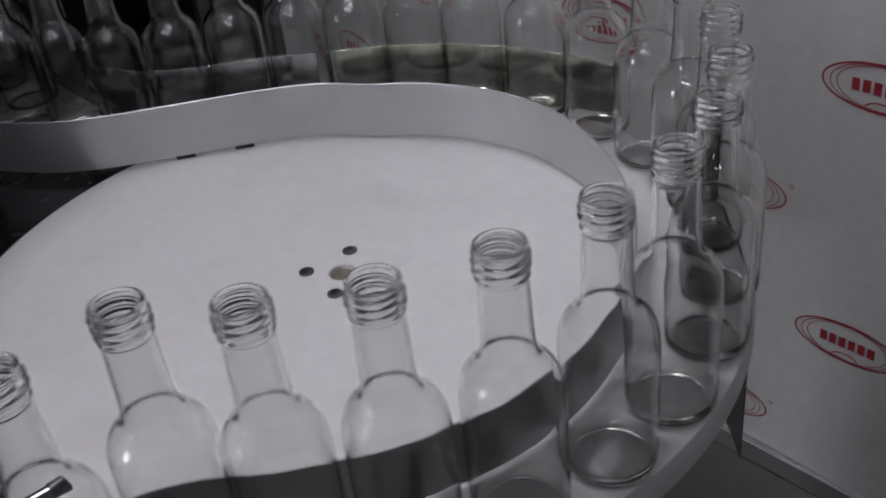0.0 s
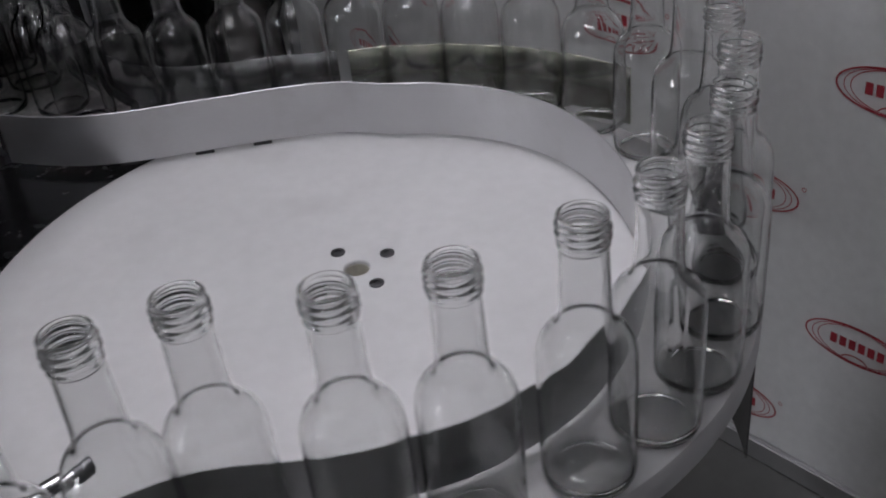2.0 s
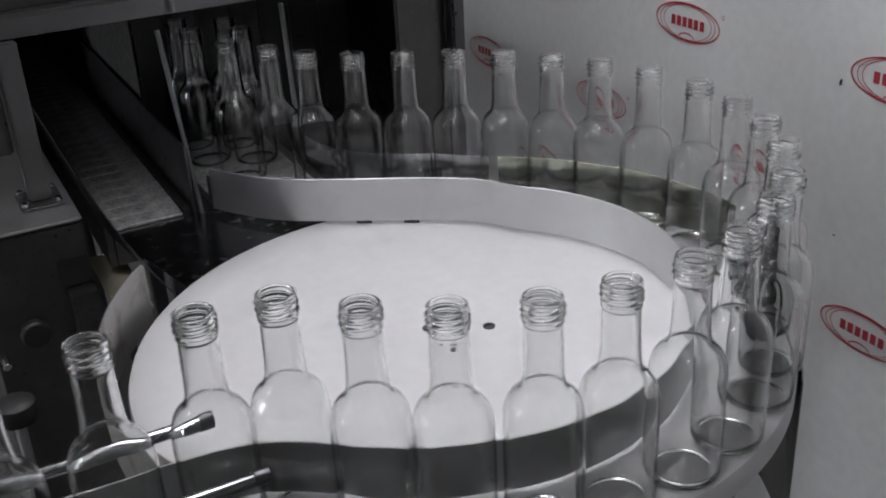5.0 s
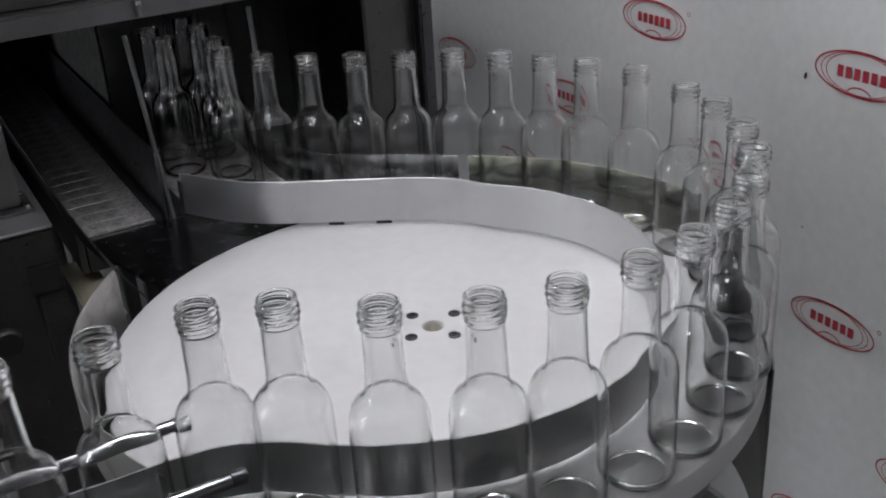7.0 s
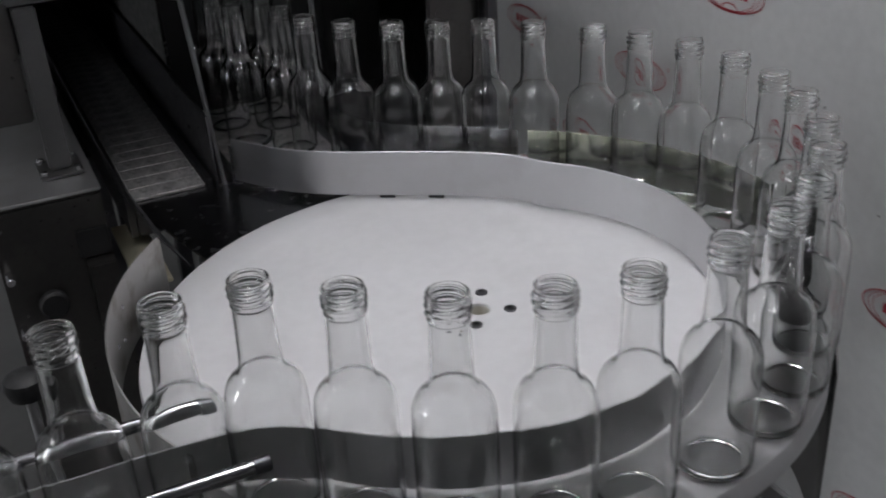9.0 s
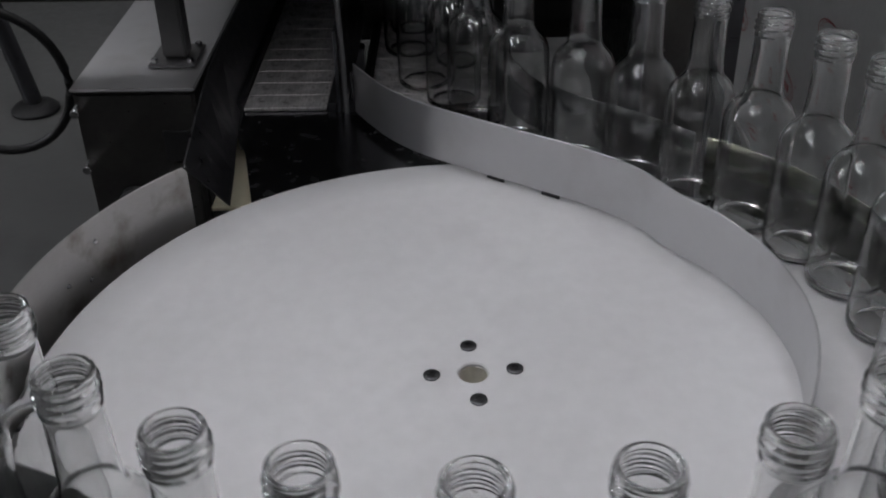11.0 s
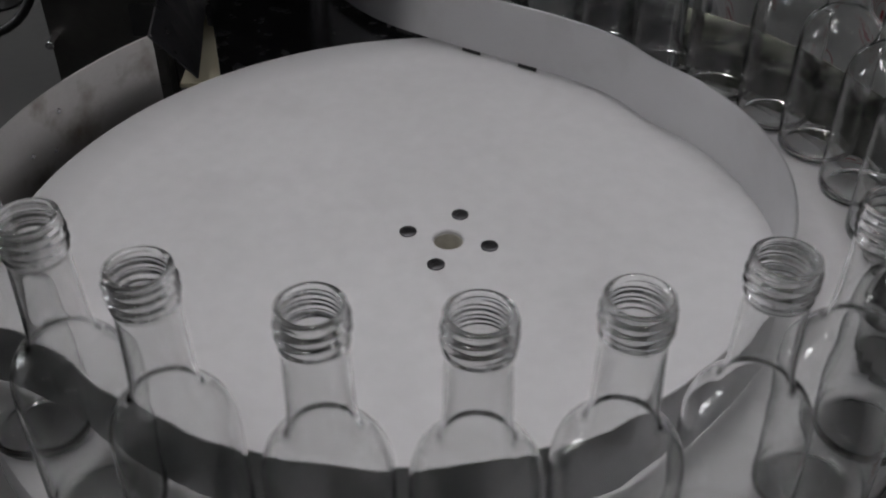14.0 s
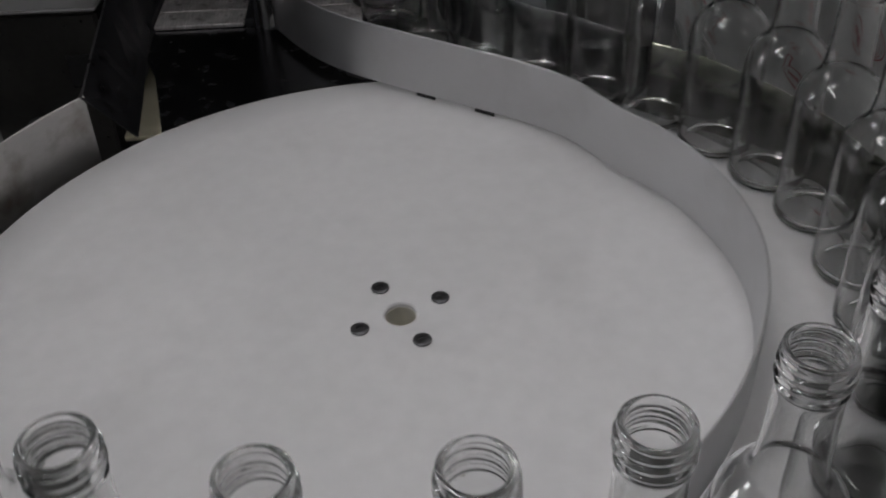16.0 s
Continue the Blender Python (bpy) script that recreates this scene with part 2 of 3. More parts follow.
# ---- the room ----
X0, X1, Y0, Y1 = -4.0, 0.80, -3.2, 4.2
tagged(part("floor", box(X0, X1, Y0, Y1, FLOOR - 0.1, FLOOR, 0), FLOORM), "worn grey concrete workshop floor with dark stains", "floor", kind="structure")
tagged(part("ceiling", box(X0, X1, Y0, Y1, CEIL, CEIL + 0.1, 0), PAINT), "plain pale workshop ceiling", "ceiling", kind="structure")
wall_w = box(X0 - 0.1, X0, Y0, WIN_Y0, FLOOR, CEIL, 0)
for b in ((WIN_Y1, Y1, FLOOR, CEIL), (WIN_Y0, WIN_Y1, FLOOR, WIN_Z0), (WIN_Y0, WIN_Y1, WIN_Z1, CEIL)):
    geo = bmesh.ops.create_cube(wall_w, size=1)["verts"]
    for v in geo:
        v.co = (X0 - 0.05 + v.co.x * 0.1, (b[0] + b[1]) / 2 + v.co.y * (b[1] - b[0]), (b[2] + b[3]) / 2 + v.co.z * (b[3] - b[2]))
tagged(part("wall_west", wall_w, ROOM), "plain grey workshop wall with a tall window", "wall", kind="structure")
win = tagged(thing("window_1", "tall daylit window with a white frame and mullion", "window"), kind="structure")
for b in ((WIN_Y0, WIN_Y0 + 0.04, WIN_Z0, WIN_Z1), (WIN_Y1 - 0.04, WIN_Y1, WIN_Z0, WIN_Z1), (WIN_Y0 + 0.04, WIN_Y1 - 0.04, WIN_Z0, WIN_Z0 + 0.04), (WIN_Y0 + 0.04, WIN_Y1 - 0.04, WIN_Z1 - 0.04, WIN_Z1), (WIN_YM - 0.03, WIN_YM + 0.03, WIN_Z0 + 0.04, WIN_Z1 - 0.04)):
    part("frame", box(X0 - 0.08, X0 - 0.03, *b, 0.004), PAINT, win)
tagged(part("backdrop", box(X0 - 0.9, X0 - 0.88, -0.6, 3.1, -0.6, 2.6, 0), GLOW), "bright overcast daylight outside the window", "sky", kind="structure")
tagged(part("wall_south", box(X0, X1, Y0 - 0.1, Y0, FLOOR, CEIL, 0), ROOM), "plain grey workshop wall", "wall", kind="structure")
tagged(part("wall_north", box(X0, X1, Y1, Y1 + 0.1, FLOOR, CEIL, 0), ROOM), "plain grey workshop wall", "wall", kind="structure")
wall_east = tagged(part("wall_east", box(X1, X1 + 0.1, Y0, Y1, FLOOR, CEIL, 0), BANNER), "pale grey vinyl banner wall printed with red oval emblems", "wall", kind="structure")
tagged(part("baseboard", box(X1 - 0.014, X1 - 0.001, Y0, Y1, FLOOR, FLOOR + 0.045, 0.003), STEEL), "narrow grey metal skirting along the banner wall", "baseboard", kind="structure")

for lx, ly, wide, watts in LAMPS:
    fit = thing("ceiling_light", "white ceiling light with a long glowing tube cover", "lamp", "ceiling lights", pose(lx, ly, CEIL, 0, 0, 8))
    h = wide / 2
    part("housing", box(-h - 0.03, h + 0.03, -0.65, 0.65, -0.06, -0.001, 0.006), PAINT, fit)
    part("diffuser", box(-h, h, -0.6, 0.6, -0.095, -0.062, 0.012), GLOW, fit, "glowing white diffuser")


def emblem():
    """Nested oval rings, a row of plain blocks and a small arch, all flat print."""
    bm = bmesh.new()

    def ring(cx, rx, ry, w, a0=0, a1=360, cz=0.0, n=48):
        prev = None
        for k in range(n + 1):
            a = radians(a0 + (a1 - a0) * k / n)
            p = [bm.verts.new((0, cx + (rx - d) * math.cos(a), cz + (ry - d) * math.sin(a))) for d in (0, w)]
            if prev:
                bm.faces.new((prev[0], p[0], p[1], prev[1]))
            prev = p
    ring(0, 0.088, 0.036, 0.0028)
    ring(0, 0.076, 0.034, 0.0014)
    ring(0, 0.066, 0.0325, 0.0014)
    ring(0, 0.024, 0.014, 0.0022, 20, 160, -0.033, 16)
    ring(-0.094, 0.004, 0.004, 0.0012, 0, 360, 0.026, 14)
    for k in range(6):
        x = -0.046 + k * 0.0157
        bm.faces.new([bm.verts.new(v) for v in ((0, x, -0.009), (0, x + 0.0112, -0.009), (0, x + 0.0112, 0.009), (0, x, 0.009))])
    return link_mesh("printed_emblem", bm, RED)


def scuff(y, z, w, h, lean):
    bm = bmesh.new()
    bmesh.ops.create_circle(bm, cap_ends=True, segments=9, radius=1)
    for v in bm.verts:
        a = v.co.x * w, v.co.y * h
        v.co = (0, a[0] * math.cos(lean) - a[1] * math.sin(lean), a[0] * math.sin(lean) + a[1] * math.cos(lean))
    part("scuff_mark", bm, DARK, wall_east, "small dark scuff on the banner").location = (X1 - 0.0018, y, z)


for y, z, w, h, lean in ((0.1837, 0.0968, 0.003, 0.006, 0.2), (0.30, -0.02, 0.002, 0.003, 0), (-0.05, 0.03, 0.002, 0.002, 0), (0.16, -0.16, 0.003, 0.0015, 0.4), (0.62, 0.02, 0.002, 0.002, 0)):
    scuff(y, z, w, h, lean)

# ---- the turntable ----
R_DISC = 0.374
turntable = thing("turntable", "round white plastic accumulation turntable with four countersunk screws", "turntable")
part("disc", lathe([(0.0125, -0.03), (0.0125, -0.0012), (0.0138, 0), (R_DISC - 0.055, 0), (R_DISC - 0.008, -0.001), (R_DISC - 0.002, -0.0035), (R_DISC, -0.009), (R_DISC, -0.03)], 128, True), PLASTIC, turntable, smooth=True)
part("hub_bore", lathe([(0, -0.026), (0.0118, -0.026), (0.0118, -0.004), (0.0124, -0.004), (0.0124, -0.029), (0, -0.029)], 32), HUB, turntable, "yellowish bore in the centre")
for k in range(4):
    a = radians(90 * k)
    s = part("screw", lathe([(0, 0.0006), (0.0028, 0.0006), (0.0032, 0.0016), (0.006, 0.0018), (0.0072, 0.0012), (0.0074, -0.003), (0, -0.003)], 24), SCREW, turntable, "dark countersunk socket screw", True,
             pose(0.0351 * math.cos(a), 0.0351 * math.sin(a), 0))
base = thing("pedestal", "dark steel drum and legs under the turntable", "pedestal")
part("drum", lathe([(0, -0.12), (0.30, -0.12), (0.335, -0.11), (0.335, -0.036), (0, -0.036)], 64), DARKSTEEL, base, smooth=True)
part("column", rod((0, 0, FLOOR + 0.03), (0, 0, -0.12), 0.09, 32), DARKSTEEL, base, smooth=True)
part("foot_plate", box(-0.25, 0.25, -0.25, 0.25, FLOOR + 0.002, FLOOR + 0.03, 0.004), DARKSTEEL, base)

# ---- guides round the turntable ----
STRIP_TOP = 0.070


def polar(pairs):
    return [(r * math.cos(radians(a)), r * math.sin(radians(a))) for a, r in pairs]


strip_pts, _ = spline([(-0.137, 0.492), (-0.110, 0.446), (-0.080, 0.406), (-0.042, 0.372), (0.008, 0.338), (0.062, 0.303), (0.115, 0.268), (0.163, 0.226)]
                      + polar([(42, 0.262), (30, 0.264), (15, 0.266), (0, 0.267), (-15, 0.265), (-30, 0.264), (-45, 0.267), (-60, 0.274), (-75, 0.284), (-90, 0.293), (-105, 0.301), (-120, 0.307), (-133, 0.314), (-145, 0.325)])
                      + [(-0.32, -0.163), (-0.42, -0.156), (-0.60, -0.155), (-1.2, -0.155)], 190)
strip = thing("guide_strip", "thin brushed stainless guide strip bent round the turntable", "guide rail")
part("end_clip", box(-0.1415, -0.1385, 0.488, 0.496, 0.022, 0.058, 0.0008), BLACK, strip, "black clip at the strip end")
# black dashes added for the uneven dark gap under the strip
for cx, cy, turn in ((-0.044, 0.3735, -33), (0.029, 0.3245, -33), (0.086, 0.2875, -34)):
    part("gap_dash", box(-0.011, 0.011, -0.0008, 0.0008, 0.0015, 0.0056, 0.0004), BLACK, strip, "thin black dash for the dark gap under the strip", False, pose(cx, cy, 0, 0, 0, turn))
part("strip", ribbon(strip_pts, 0.006, lambda u: STRIP_TOP - 0.008 * min(1, max(0, (u - 0.3) / 0.25)), 0.002), STEEL, strip, smooth=True)


def outer_guide(points, name, label, material):
    t = thing(name, label, "guard plate", "rear guard plates")
    part("plate", ribbon(points, -0.03, 0.047, 0.002), material, t, smooth=True)
    return t


rear_pts, _ = spline([(0.052, 0.60), (0.060, 0.55), (0.085, 0.49), (0.135, 0.44), (0.195, 0.395)] + arc(0.424, 54, 2, 10), 90)
outer_guide(rear_pts[:42], "rear_guard_plate", "polished steel guard plate behind the bottles beside the outfeed", POLISHED)
outer_guide(rear_pts[43:], "rear_guard_plate", "polished steel guard plate curved round the turntable edge", OLIVE)

side = thing("side_guard_plate", "curved riveted steel guard plate beside the turntable edge", "guard plate")
part("plate", ribbon(arc(0.3955, 137.6, 205, 30), lambda u: -0.03, lambda u: 0.055 - 0.002 * u, 0.002), STAINED, side, smooth=True)
for a, z in ((155.8, 0.030), (162.5, 0.008), (158, -0.004), (176, 0.03), (182, 0.008)):
    part("rivet", lathe([(0, 0.0018), (0.0018, 0.0014), (0.0028, 0), (0, 0)], 14), CHROME, side, "", True,
         pose(0.3943 * math.cos(radians(a)), 0.3943 * math.sin(radians(a)), z) @ pose(0, 0, 0, 0, -90, a))

# ---- the outfeed: dead plate, deflector and conveyors ----
dp = thing("dead_plate", "dark polished transfer plate between turntable and conveyor", "transfer plate")
bm = bmesh.new()
edge = [(p[0], p[1]) for p in arc(R_DISC + 0.004, 128.6, 88, 16)]
loop = [(-0.282, 0.517), (-0.278, 0.450), (-0.263, 0.414)] + edge + [(0.013, 0.517)]
top = [bm.verts.new((x, y, -0.006)) for x, y in loop]
low = [bm.verts.new((x, y, -0.010)) for x, y in loop]
bm.faces.new(top)
bm.faces.new(low[::-1])
for k in range(len(loop)):
    j = (k + 1) % len(loop)
    bm.faces.new((top[k], top[j], low[j], low[k]))
part("plate", bm, PLATE, dp)
deflector = thing("deflector_plate", "leaning dark steel deflector plate beside the conveyor", "guard plate")
bm = bmesh.new()
cols = []
for (tx, ty, tz), (bx, by) in (((-0.2935, 0.262, 0.055), (-0.258, 0.287)), ((-0.300, 0.35, 0.062), (-0.267, 0.362)), ((-0.306, 0.45, 0.070), (-0.279, 0.447)), ((-0.309, 0.56, 0.075), (-0.290, 0.54)), ((-0.310, 1.3, 0.075), (-0.298, 1.3))):
    cols.append([bm.verts.new(v) for v in ((tx - 0.001, ty, tz), (tx + 0.001, ty, tz), (bx + 0.001, by, -0.0055), (bx - 0.001, by, -0.0055))])
for a, b in zip(cols, cols[1:]):
    for k in range(4):
        bm.faces.new((a[k], a[(k + 1) % 4], b[(k + 1) % 4], b[k]))
bm.faces.new(cols[0])
bm.faces.new(cols[-1])
part("plate", bm, DARKSTEEL, deflector)


def conveyor(name, label, x0, x1, y0, y1):
    t = thing(name, label, "conveyor")
    part("side_rail", box(x0 - 0.012, x0 - 0.002, y0, y1, -0.06, 0.004, 0.001), DARKSTEEL, t)
    part("side_rail", box(x1 + 0.002, x1 + 0.012, y0, y1, -0.06, 0.004, 0.001), DARKSTEEL, t)
    part("bed", box(x0, x1, y0, y1, -0.06, -0.009, 0.001), DARKSTEEL, t)
    for lx in (x0 - 0.007, x1 + 0.007):
        for ly in (y0 + 0.35, y1 - 0.15):
            part("leg", box(lx - 0.012, lx + 0.012, ly - 0.015, ly + 0.015, FLOOR + 0.002, -0.0605, 0.002), DARKSTEEL, t)
    n = int((y1 - y0) / 0.0385)
    first = None
    for k in range(n):
        if first is None:
            first = part("slat", box(x0, x1, 0, 0.0378, -0.006, -0.001, 0.0008), SLAT, t, "worn steel chain slat")
            first.location = (0, y0, 0)
        else:
            s = new("slat", first.data)
            s.parent, s.location = t, (0, y0 + k * 0.0385, 0)
    return t


conveyor("slat_conveyor", "empty slat chain conveyor with worn wet steel slats", -0.282, -0.178, 0.52, 1.9)
conveyor("slat_conveyor", "slat chain conveyor carrying bottles into the tunnel", -0.125, 0.035, 0.52, 1.9)
conveyor("slat_conveyor", "slat chain conveyor bringing bottles to the turntable", -0.235, -0.155, 0.0, 2.2).matrix_basis = pose(-0.415, 0, -0.001, 0, 0, 90)

divider = thing("lane_rail", "thin dark steel rail between the two conveyor lanes", "guide rail")
part("rail", box(-0.163, -0.159, 0.515, 1.9, -0.03, 0.10, 0.0008), DARKSTEEL, divider)
part("end_post", rod((-0.150, 0.510, -0.03), (-0.162, 0.56, 0.262), 0.0035), GREYROD, divider, "thin upright steel rod")
hanger = thing("hanger_rod", "thin threaded rod hanging from the tunnel lintel", "rod")
part("rod", rod((0.03, 0.56, 0.08), (0.025, 0.56, 0.272), 0.0035), GREYROD, hanger)

# ---- the gear box beside the outfeed ----
gb = thing("gear_box", "tall brushed stainless machine cover beside the conveyor", "machine cover")
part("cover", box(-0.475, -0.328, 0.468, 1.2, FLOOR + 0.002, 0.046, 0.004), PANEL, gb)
# paler steel than the cover: the glare on top is put into colour
part("lid", box(-0.477, -0.326, 0.466, 1.2, 0.0465, 0.051, 0.0018), STEEL, gb, "steel lid, pale to carry the glare on top")
# no hole is cut; a black plate carries the opening's shade
part("slot", box(-0.372, -0.330, 0.464, 0.4675, -0.045, -0.004, 0.001), BLACK, gb, "black plate drawn as a square opening")
for bz in (0.030, -0.045, -0.130):
    part("stud", rod((-0.466, 0.468, bz), (-0.466, 0.440, bz), 0.0055, 16), CHROME, gb, "short chrome stud", True)
part("switch_box", box(-0.366, -0.329, 0.440, 0.4675, -0.150, -0.048, 0.002), PANEL, gb, "dark steel box under the opening")
part("knob", rod((-0.42, 0.468, -0.10), (-0.42, 0.45, -0.10), 0.02, 24), BLACK, gb, "round black knob", True)
post = thing("tunnel_post", "square stainless post with a bolted base plate", "post", "tunnel posts")
part("base_plate", box(-0.395, -0.337, 0.525, 0.595, 0.052, 0.056, 0.001), BEAM, post)
part("bar", box(-0.380, -0.350, 0.545, 0.575, 0.056, 0.283, 0.003), BEAM, post)
for bx, by in ((-0.388, 0.533), (-0.344, 0.533), (-0.388, 0.587), (-0.344, 0.587)):
    part("bolt", lathe([(0, 0.006), (0.004, 0.006), (0.0048, 0.005), (0.0048, 0), (0, 0)], 6), CHROME, post, "", False, pose(bx, by, 0.056))

# ---- the tunnel machine ----
tun = thing("tunnel_machine", "large stainless machine with a dark tunnel opening", "machine")
part("lintel", box(-0.388, 0.345, 0.545, 0.60, 0.285, 0.316, 0.004), BEAM, tun, "square steel lintel beam")
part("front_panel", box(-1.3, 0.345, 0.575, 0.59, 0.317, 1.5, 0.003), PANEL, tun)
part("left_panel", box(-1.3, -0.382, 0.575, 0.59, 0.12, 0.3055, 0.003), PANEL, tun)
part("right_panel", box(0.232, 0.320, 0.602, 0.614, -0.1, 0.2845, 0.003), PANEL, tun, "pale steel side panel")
part("right_post", box(0.322, 0.345, 0.575, 0.60, FLOOR + 0.002, 0.2845, 0.003), DARKSTEEL, tun)
# cavity sheets are near-black to carry the tunnel's shade in their colour
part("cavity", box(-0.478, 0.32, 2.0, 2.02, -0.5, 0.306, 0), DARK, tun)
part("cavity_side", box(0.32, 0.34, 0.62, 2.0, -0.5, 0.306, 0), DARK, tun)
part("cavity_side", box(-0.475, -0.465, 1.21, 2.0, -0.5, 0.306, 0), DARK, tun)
# sheet added to hide far bottles that should be lost in the dark
part("shade_sheet", box(-0.152, -0.149, 0.806, 1.9, 0.004, 0.305, 0.0008), DARK, tun)
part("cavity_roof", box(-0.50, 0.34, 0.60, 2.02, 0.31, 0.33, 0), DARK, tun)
curtain = thing("strip_curtain", "black rubber strip curtain across the dark tunnel", "curtain")
for k in range(7):
    part("strip", box(-0.148 + k * 0.054, -0.096 + k * 0.054, 0.800 + 0.004 * (k % 2), 0.803 + 0.004 * (k % 2), 0.004, 0.305, 0.0008), BLACK, curtain)
for hx in (-0.141, 0.025):
    part("hanger_bolt", rod((hx, 0.538, 0.29), (hx, 0.538, 0.36), 0.004), GREYROD, tun)
    part("nut", lathe([(0, 0.006), (0.007, 0.006), (0.008, 0.005), (0.008, 0), (0, 0)], 6), CHROME, tun, "", False, pose(hx, 0.538, 0.306))

# ---- guide rods at the infeed ----
for k, (y, z, x1) in enumerate(((-0.150, 0.088, -0.330), (-0.243, 0.082, -0.312))):
    g = thing("guide_rod", "polished chrome guide rod beside the infeed bottles", "guide rail", "infeed guide rods")
    part("bar", rod((-1.5, y, z), (x1, y, z), 0.006, 20), RODSTEEL, g, "", True)
    part("end_cap", rod((x1 - 0.012, y, z), (x1 + 0.002, y, z), 0.0068, 20), DARKSTEEL, g, "dark end cap", True)
    for cx in (-0.62, -1.1):
        part("stand", rod((cx, y + (0.05 if k == 0 else -0.05), -0.06), (cx, y + (0.05 if k == 0 else -0.05), z + 0.02), 0.007), STEEL, g)
        part("clamp", box(cx - 0.012, cx + 0.012, min(y, y + (0.06 if k == 0 else -0.06)), max(y, y + (0.06 if k == 0 else -0.06)), z - 0.01, z + 0.01, 0.002), BLACK, g)

# ---- behind and beside the machine ----
foot = thing("levelling_foot", "black levelling foot on a leaning steel rod on the floor", "machine foot")
part("pad", lathe([(0, 0.03), (0.035, 0.03), (0.06, 0.022), (0.075, 0.008), (0.075, 0), (0, 0)], 32), BLACK, foot, "", True, pose(-1.36, 2.34, FLOOR + 0.001))
part("stem", rod((-1.36, 2.34, FLOOR + 0.03), (-1.50, 2.34, FLOOR + 0.85), 0.028), DARKSTEEL, foot, "", True)
hose = thing("hose", "thick black rubber hose lying in a loop", "hose")
loop = [(-1.9, 1.3, FLOOR + 0.012), (-1.5, 1.28, FLOOR + 0.2), (-1.12, 1.25, -0.20)] + [(-0.93 + 0.15 * math.cos(radians(a)), 1.22, -0.27 + 0.15 * math.sin(radians(a))) for a in range(110, -111, -10)] + [(-1.15, 1.2, -0.44), (-1.5, 1.2, FLOOR + 0.1), (-1.9, 1.2, FLOOR + 0.012)]
part("tube", tube(loop, 0.0095, 12), BLACK, hose, "", True)
skirt = thing("skirt_plate", "polished steel skirt curved under the turntable edge", "skirt plate")
part("sheet", ribbon(arc(R_DISC + 0.006, -47, 80, 50), -0.26, -0.013, 0.002), MIRROR, skirt, "", True)
part("seam", ribbon(arc(R_DISC + 0.0085, -12, -10.6, 3), -0.258, -0.016, 0.002), STEEL, skirt)

wedge = thing("brass_bracket", "pale worn brass bracket in the gap beside the transfer plate", "bracket")
part("flange", box(-0.312, -0.264, 0.41, 0.62, -0.086, -0.080, 0.001), BRASS, wedge)
part("stay", box(-0.292, -0.287, 0.48, 0.54, FLOOR + 0.002, -0.0865, 0.001), DARKSTEEL, wedge)
clamp = thing("clamp_knob", "black plastic clamp knob beside the guard plate", "knob")
part("grip", lathe([(0, 0.03), (0.016, 0.03), (0.022, 0.026), (0.024, 0.015), (0.020, 0.004), (0.012, 0), (0, 0)], 12), BLACK, clamp, "", True, pose(-0.475, 0.13, -0.03))
part("stud", rod((-0.475, 0.13, -0.16), (-0.475, 0.13, -0.028), 0.006), STEEL, clamp)
part("bracket", box(-0.50, -0.40, 0.115, 0.145, -0.17, -0.155, 0.002), DARKSTEEL, clamp)


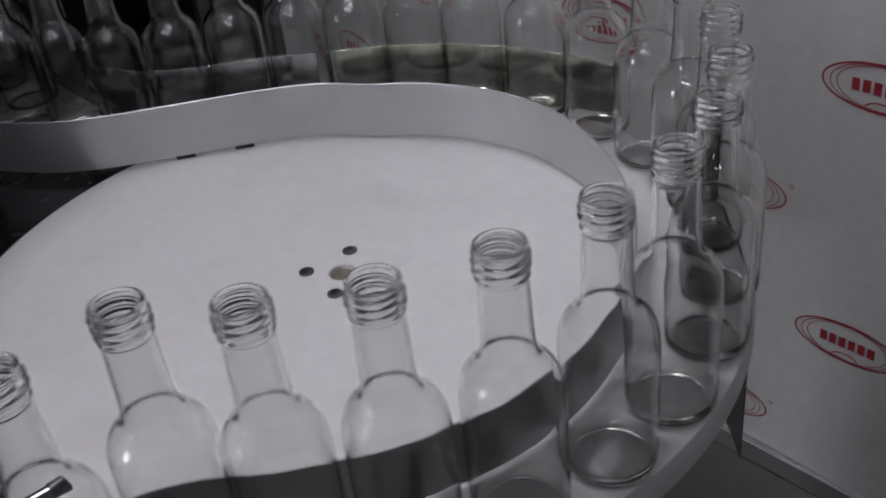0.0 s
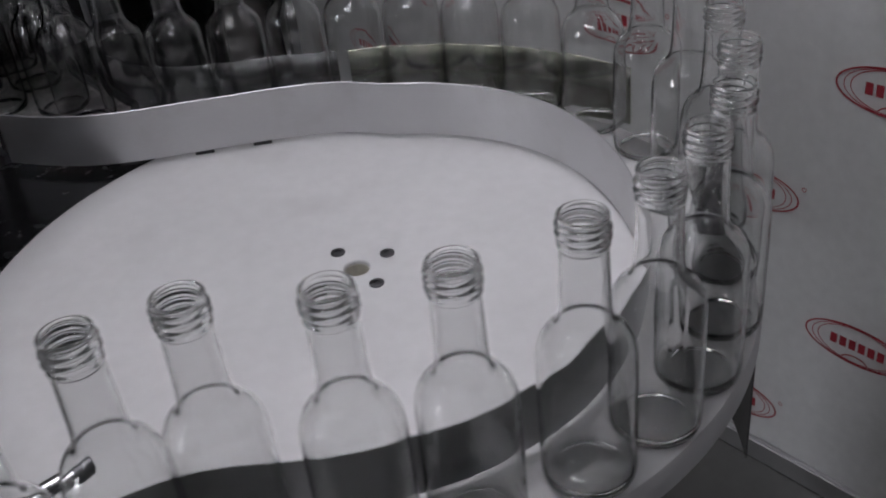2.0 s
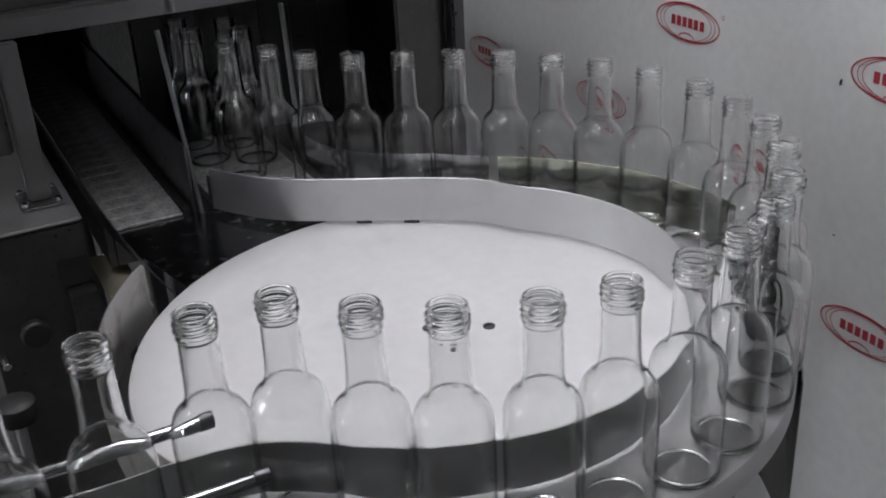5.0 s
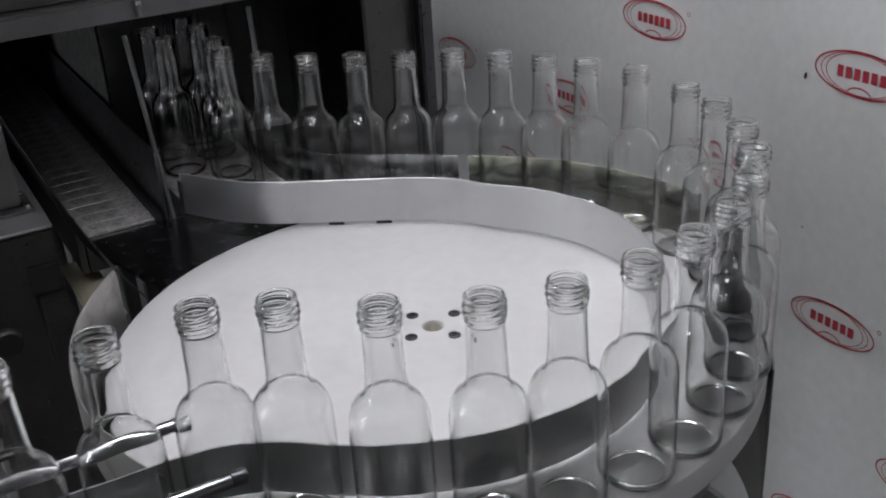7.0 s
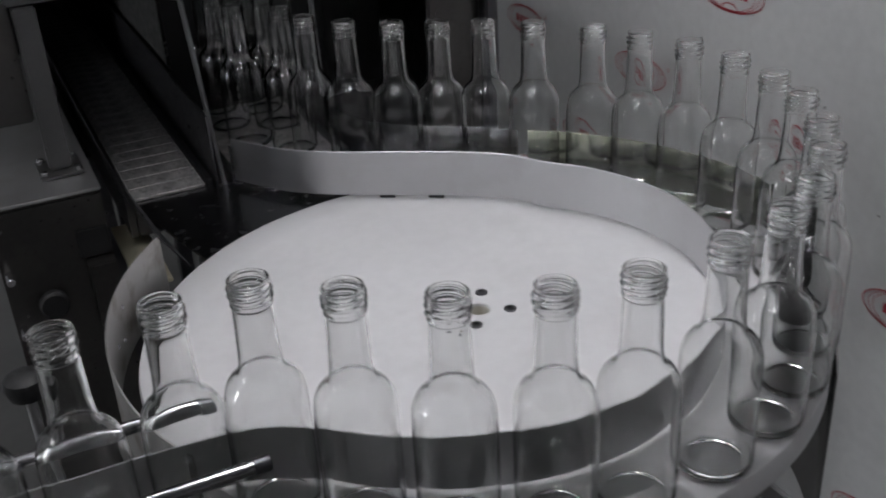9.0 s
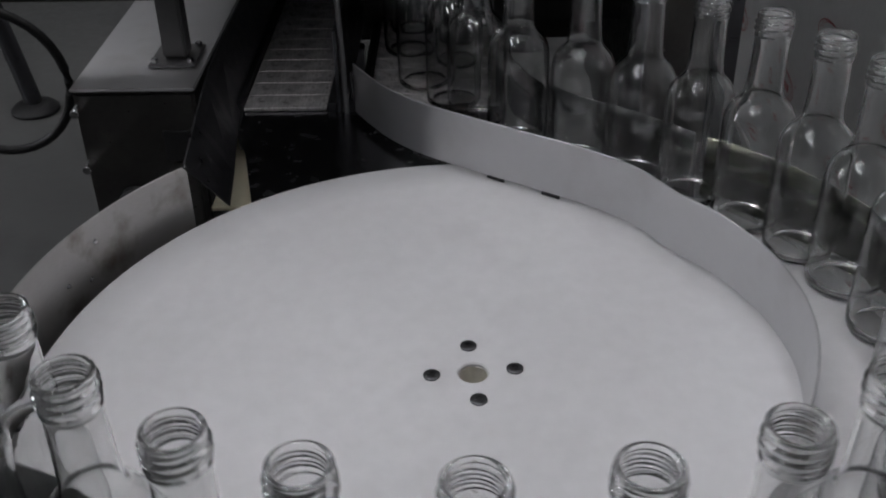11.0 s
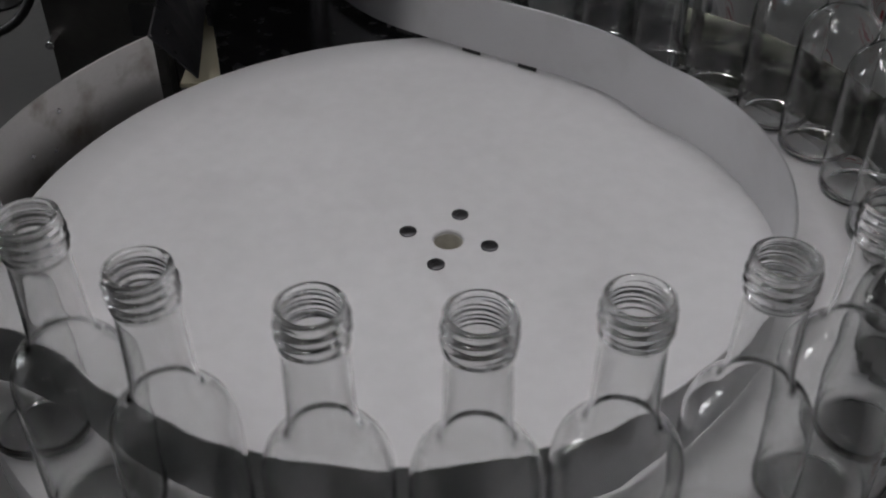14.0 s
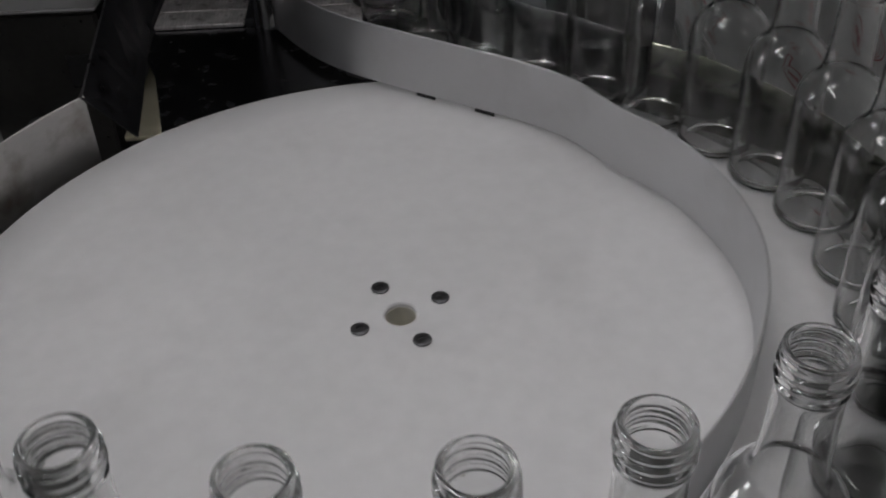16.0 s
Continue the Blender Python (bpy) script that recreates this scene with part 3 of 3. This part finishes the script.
# ---- bottles ----
def bottle_mesh():
    """Straight body, full round shoulder, slim flared neck, a three-turn screw finish and a bead under it."""
    n = 48
    body = [(0.0, 0.0030), (0.018, 0.0024), (0.0275, 0.0004), (0.0300, 0.0), (0.0328, 0.0016), (0.0343, 0.0050), (0.0347, 0.011), (0.0348, 0.030), (0.0348, 0.092), (0.0347, 0.1005)]
    shoulder = [(0.0344, 0.1080), (0.0338, 0.1139), (0.0325, 0.1195), (0.0305, 0.1245), (0.0279, 0.1286), (0.0249, 0.1318), (0.0220, 0.1345), (0.0197, 0.1377), (0.0182, 0.1427)]
    neck = [(0.0174, 0.150), (0.0169, 0.161), (0.0165, 0.177), (0.0161, 0.190), (0.0160, 0.1955), (0.0162, 0.1970), (0.0168, 0.1978), (0.0170, 0.1986), (0.0167, 0.1994), (0.0160, 0.2001), (0.0157, 0.2008)]
    finish_steps = 26
    finish = [(0.0157, 0.2008 + (0.2168 - 0.2008) * k / finish_steps) for k in range(1, finish_steps + 1)]
    lip = [(0.0161, 0.2172), (0.0166, 0.2178), (0.0168, 0.2187), (0.0165, 0.2196), (0.0157, 0.2200)]
    bore = [(0.0143, 0.2200), (0.0137, 0.2196), (0.0134, 0.2186), (0.0134, 0.2100), (0.0136, 0.2008)]
    inner = [(0.0136, 0.2008), (0.0142, 0.188), (0.0147, 0.175), (0.0152, 0.160), (0.0157, 0.1500), (0.0168, 0.1415), (0.0183, 0.1363), (0.0207, 0.1329), (0.0237, 0.1301), (0.0267, 0.1269), (0.0293, 0.1229), (0.0312, 0.1185), (0.0325, 0.1133),
             (0.0331, 0.1075), (0.0334, 0.1002), (0.0335, 0.088), (0.0335, 0.030), (0.0332, 0.014), (0.0322, 0.0062), (0.0290, 0.0034), (0.018, 0.0046), (0, 0.0052)]

    def shell(name, runs):
        bm = bmesh.new()
        for profile in runs:
            rings = []
            for r, z in profile:
                if r < 1e-6:
                    rings.append([bm.verts.new((0, 0, z))])
                    continue
                ring = []
                for k in range(n):
                    a, rr = 2 * math.pi * k / n, r
                    if abs(r - 0.0157) < 1e-6 and 0.2009 < z < 0.2169:
                        u = ((z - 0.2022) / 0.0060 - k / n) % 1.0          # the thread climbs 6 mm a turn
                        rr += 0.0024 * max(0.0, math.sin(math.pi * min(1.0, u / 0.6))) ** 0.6 * min(1.0, max(0.0, (0.2166 - z) / 0.002)) * min(1.0, max(0.0, (z - 0.2008) / 0.002))
                    ring.append(bm.verts.new((rr * math.cos(a), rr * math.sin(a), z)))
                rings.append(ring)
            for a, b in zip(rings, rings[1:]):
                for k in range(n):
                    j = (k + 1) % n
                    if len(a) == 1:
                        bm.faces.new((a[0], b[j], b[k]))
                    elif len(b) == 1:
                        bm.faces.new((a[k], a[j], b[0]))
                    else:
                        bm.faces.new((a[k], a[j], b[j], b[k]))
        me = bpy.data.meshes.new(name)
        bm.to_mesh(me)
        bm.free()
        me.materials.append(GLASS)
        me.shade_smooth()
        return me
    return shell("bottle", (body + shoulder + neck, inner)), shell("screw_thread", ([neck[-1]] + finish + lip + bore,))


BOTTLE, THREAD = bottle_mesh()
R_RING, OMEGA, TURN0 = 0.340, 22.16, -145.0
# where each bottle stands on the turning disc, in degrees at the start
PHASES = [-55.1, -67.6, -81.0, -94.0, -107.4, -120.4, -133.0, -145.2, -156.8, -167.8, -181.3, -193.2, -206.0, -217.5, -230.2, -241.8, -254.3, -266.0, -280.0, -294.3, -306.3,
          -319.8, -333.4, -347.2, -358.7, -372.0, -385.2, -397.5, -410.3, -425.1, -438.0, -452.8, -467.2, -480.8, -494.5, -507.6, -521.0, -534.6, -548.0, -561.0, -574.5]
# bottles that hang back at the infeed until 2.7 s, and those that creep ahead, by their place in the list
LAG = {8: 1.2, 9: 2.7, 10: 4.0, 11: 4.0, 12: 3.2, 13: 2.0}
GAIN = {5: 1.2, 6: 2.4, 7: 2.4}
LEAD = 26
PHASES = [-55.1 + 13.4 * k for k in range(LEAD, 0, -1)] + PHASES


def ring_place(a):
    """The bottles drift a little outwards on the far side of the disc."""
    u = min(1, max(0, (a + 70) / 105))
    r = R_RING + 0.030 * u * u * (3 - 2 * u)
    return r * math.cos(radians(a)), r * math.sin(radians(a))


rear_path, rear_len = spline([ring_place(a) for a in (22, 28, 34, 40, 46)] + [(0.218, 0.312), (0.172, 0.346), (0.125, 0.376), (0.077, 0.408), (0.034, 0.446), (0.0, 0.492), (-0.024, 0.545), (-0.040, 0.60), (-0.045, 0.66)], 120)
RING_END = radians(22 - TURN0) * R_RING
QUEUE = 0.90        # the queue to the outfeed closes up until the bottles all but touch


def on_path(s, odd):
    """Place of a bottle s metres along its way from the end of the infeed."""
    if s < 0:
        x0, y0 = R_RING * math.cos(radians(TURN0)), R_RING * math.sin(radians(TURN0))
        return x0 + s, y0
    if s < RING_END:
        return ring_place(TURN0 + math.degrees(s / R_RING))
    s = (s - RING_END) * QUEUE
    side = 0.034 * (1 if odd else -1) * min(1, max(0, (s - rear_len + 0.14) / 0.14))
    if s < rear_len:
        k = s / rear_len * 119
        i = min(int(k), 118)
        u = k - i
        return rear_path[i][0] * (1 - u) + rear_path[i + 1][0] * u + side, rear_path[i][1] * (1 - u) + rear_path[i + 1][1] * u
    return rear_path[-1][0] + side, rear_path[-1][1] + (s - rear_len) * 0.58


bottles = []
for k, ph in enumerate(PHASES):
    b = tagged(new("bottle", BOTTLE), "empty clear glass bottle with a threaded neck, standing upright", "bottle", "bottles on the line")
    new("screw_thread", THREAD).parent = b
    bottles.append((b, ph, k % 2, random.uniform(0, 360), LAG.get(k - LEAD, 0.0), GAIN.get(k - LEAD, 0.0), -55.1 - 12.99 * (k - LEAD) if k > LEAD else ph))

# emblems printed on the banner wall
EMBLEM = emblem()
for r in range(-4, 6):
    for c in range(-5, 8):
        y, z = 0.08 + 0.47 * c + (-0.21 if r % 2 else 0), 0.12 + 0.215 * r
        if FLOOR + 0.1 < z < CEIL and Y0 < y < Y1:
            e = new("printed_emblem", EMBLEM)
            e.parent = wall_east
            e.location = (X1 - 0.0015, y, z)


def slip(t):
    """The bottles slide back a little on the disc at times, then catch up."""
    return float(np.interp(t, [0, 1, 2, 9.5, 11, 12.5, 13, 13.5, 14, 14.5, 16], [0, -1.2, 0, 0, -1.0, -1.3, -2.2, -1.9, -1.1, -0.6, 0]))


def motions():
    """All that moves: the disc and the bottles that ride on it."""
    steps = [0.5 * k for k in range(33)]
    walk(turntable, [(t, pose(0, 0, 0, 0, 0, math.degrees(0.691) + OMEGA * t - (7.0 * min(1, max(0, (t - 8.5) / 2.5))))) for t in steps])
    for b, ph, odd, spin, lag, gain, even in bottles:
        way = []
        for t in sorted(steps + [2.7, 3.1]):
            own = gain * min(1, t / 2) - lag * min(1, max(0, (3.05 - t) / 0.4))
            a = ph + own + slip(t) + OMEGA * t
            a += (even - ph) * min(1, max(0, (a + 20) / 60))          # the gaps even out as the queue forms
            s = radians(a - TURN0) * R_RING
            x, y = on_path(s, odd)
            way.append((t, pose(x, y, 0.0005, 0, 0, spin)))
        walk(b, way)


motions()
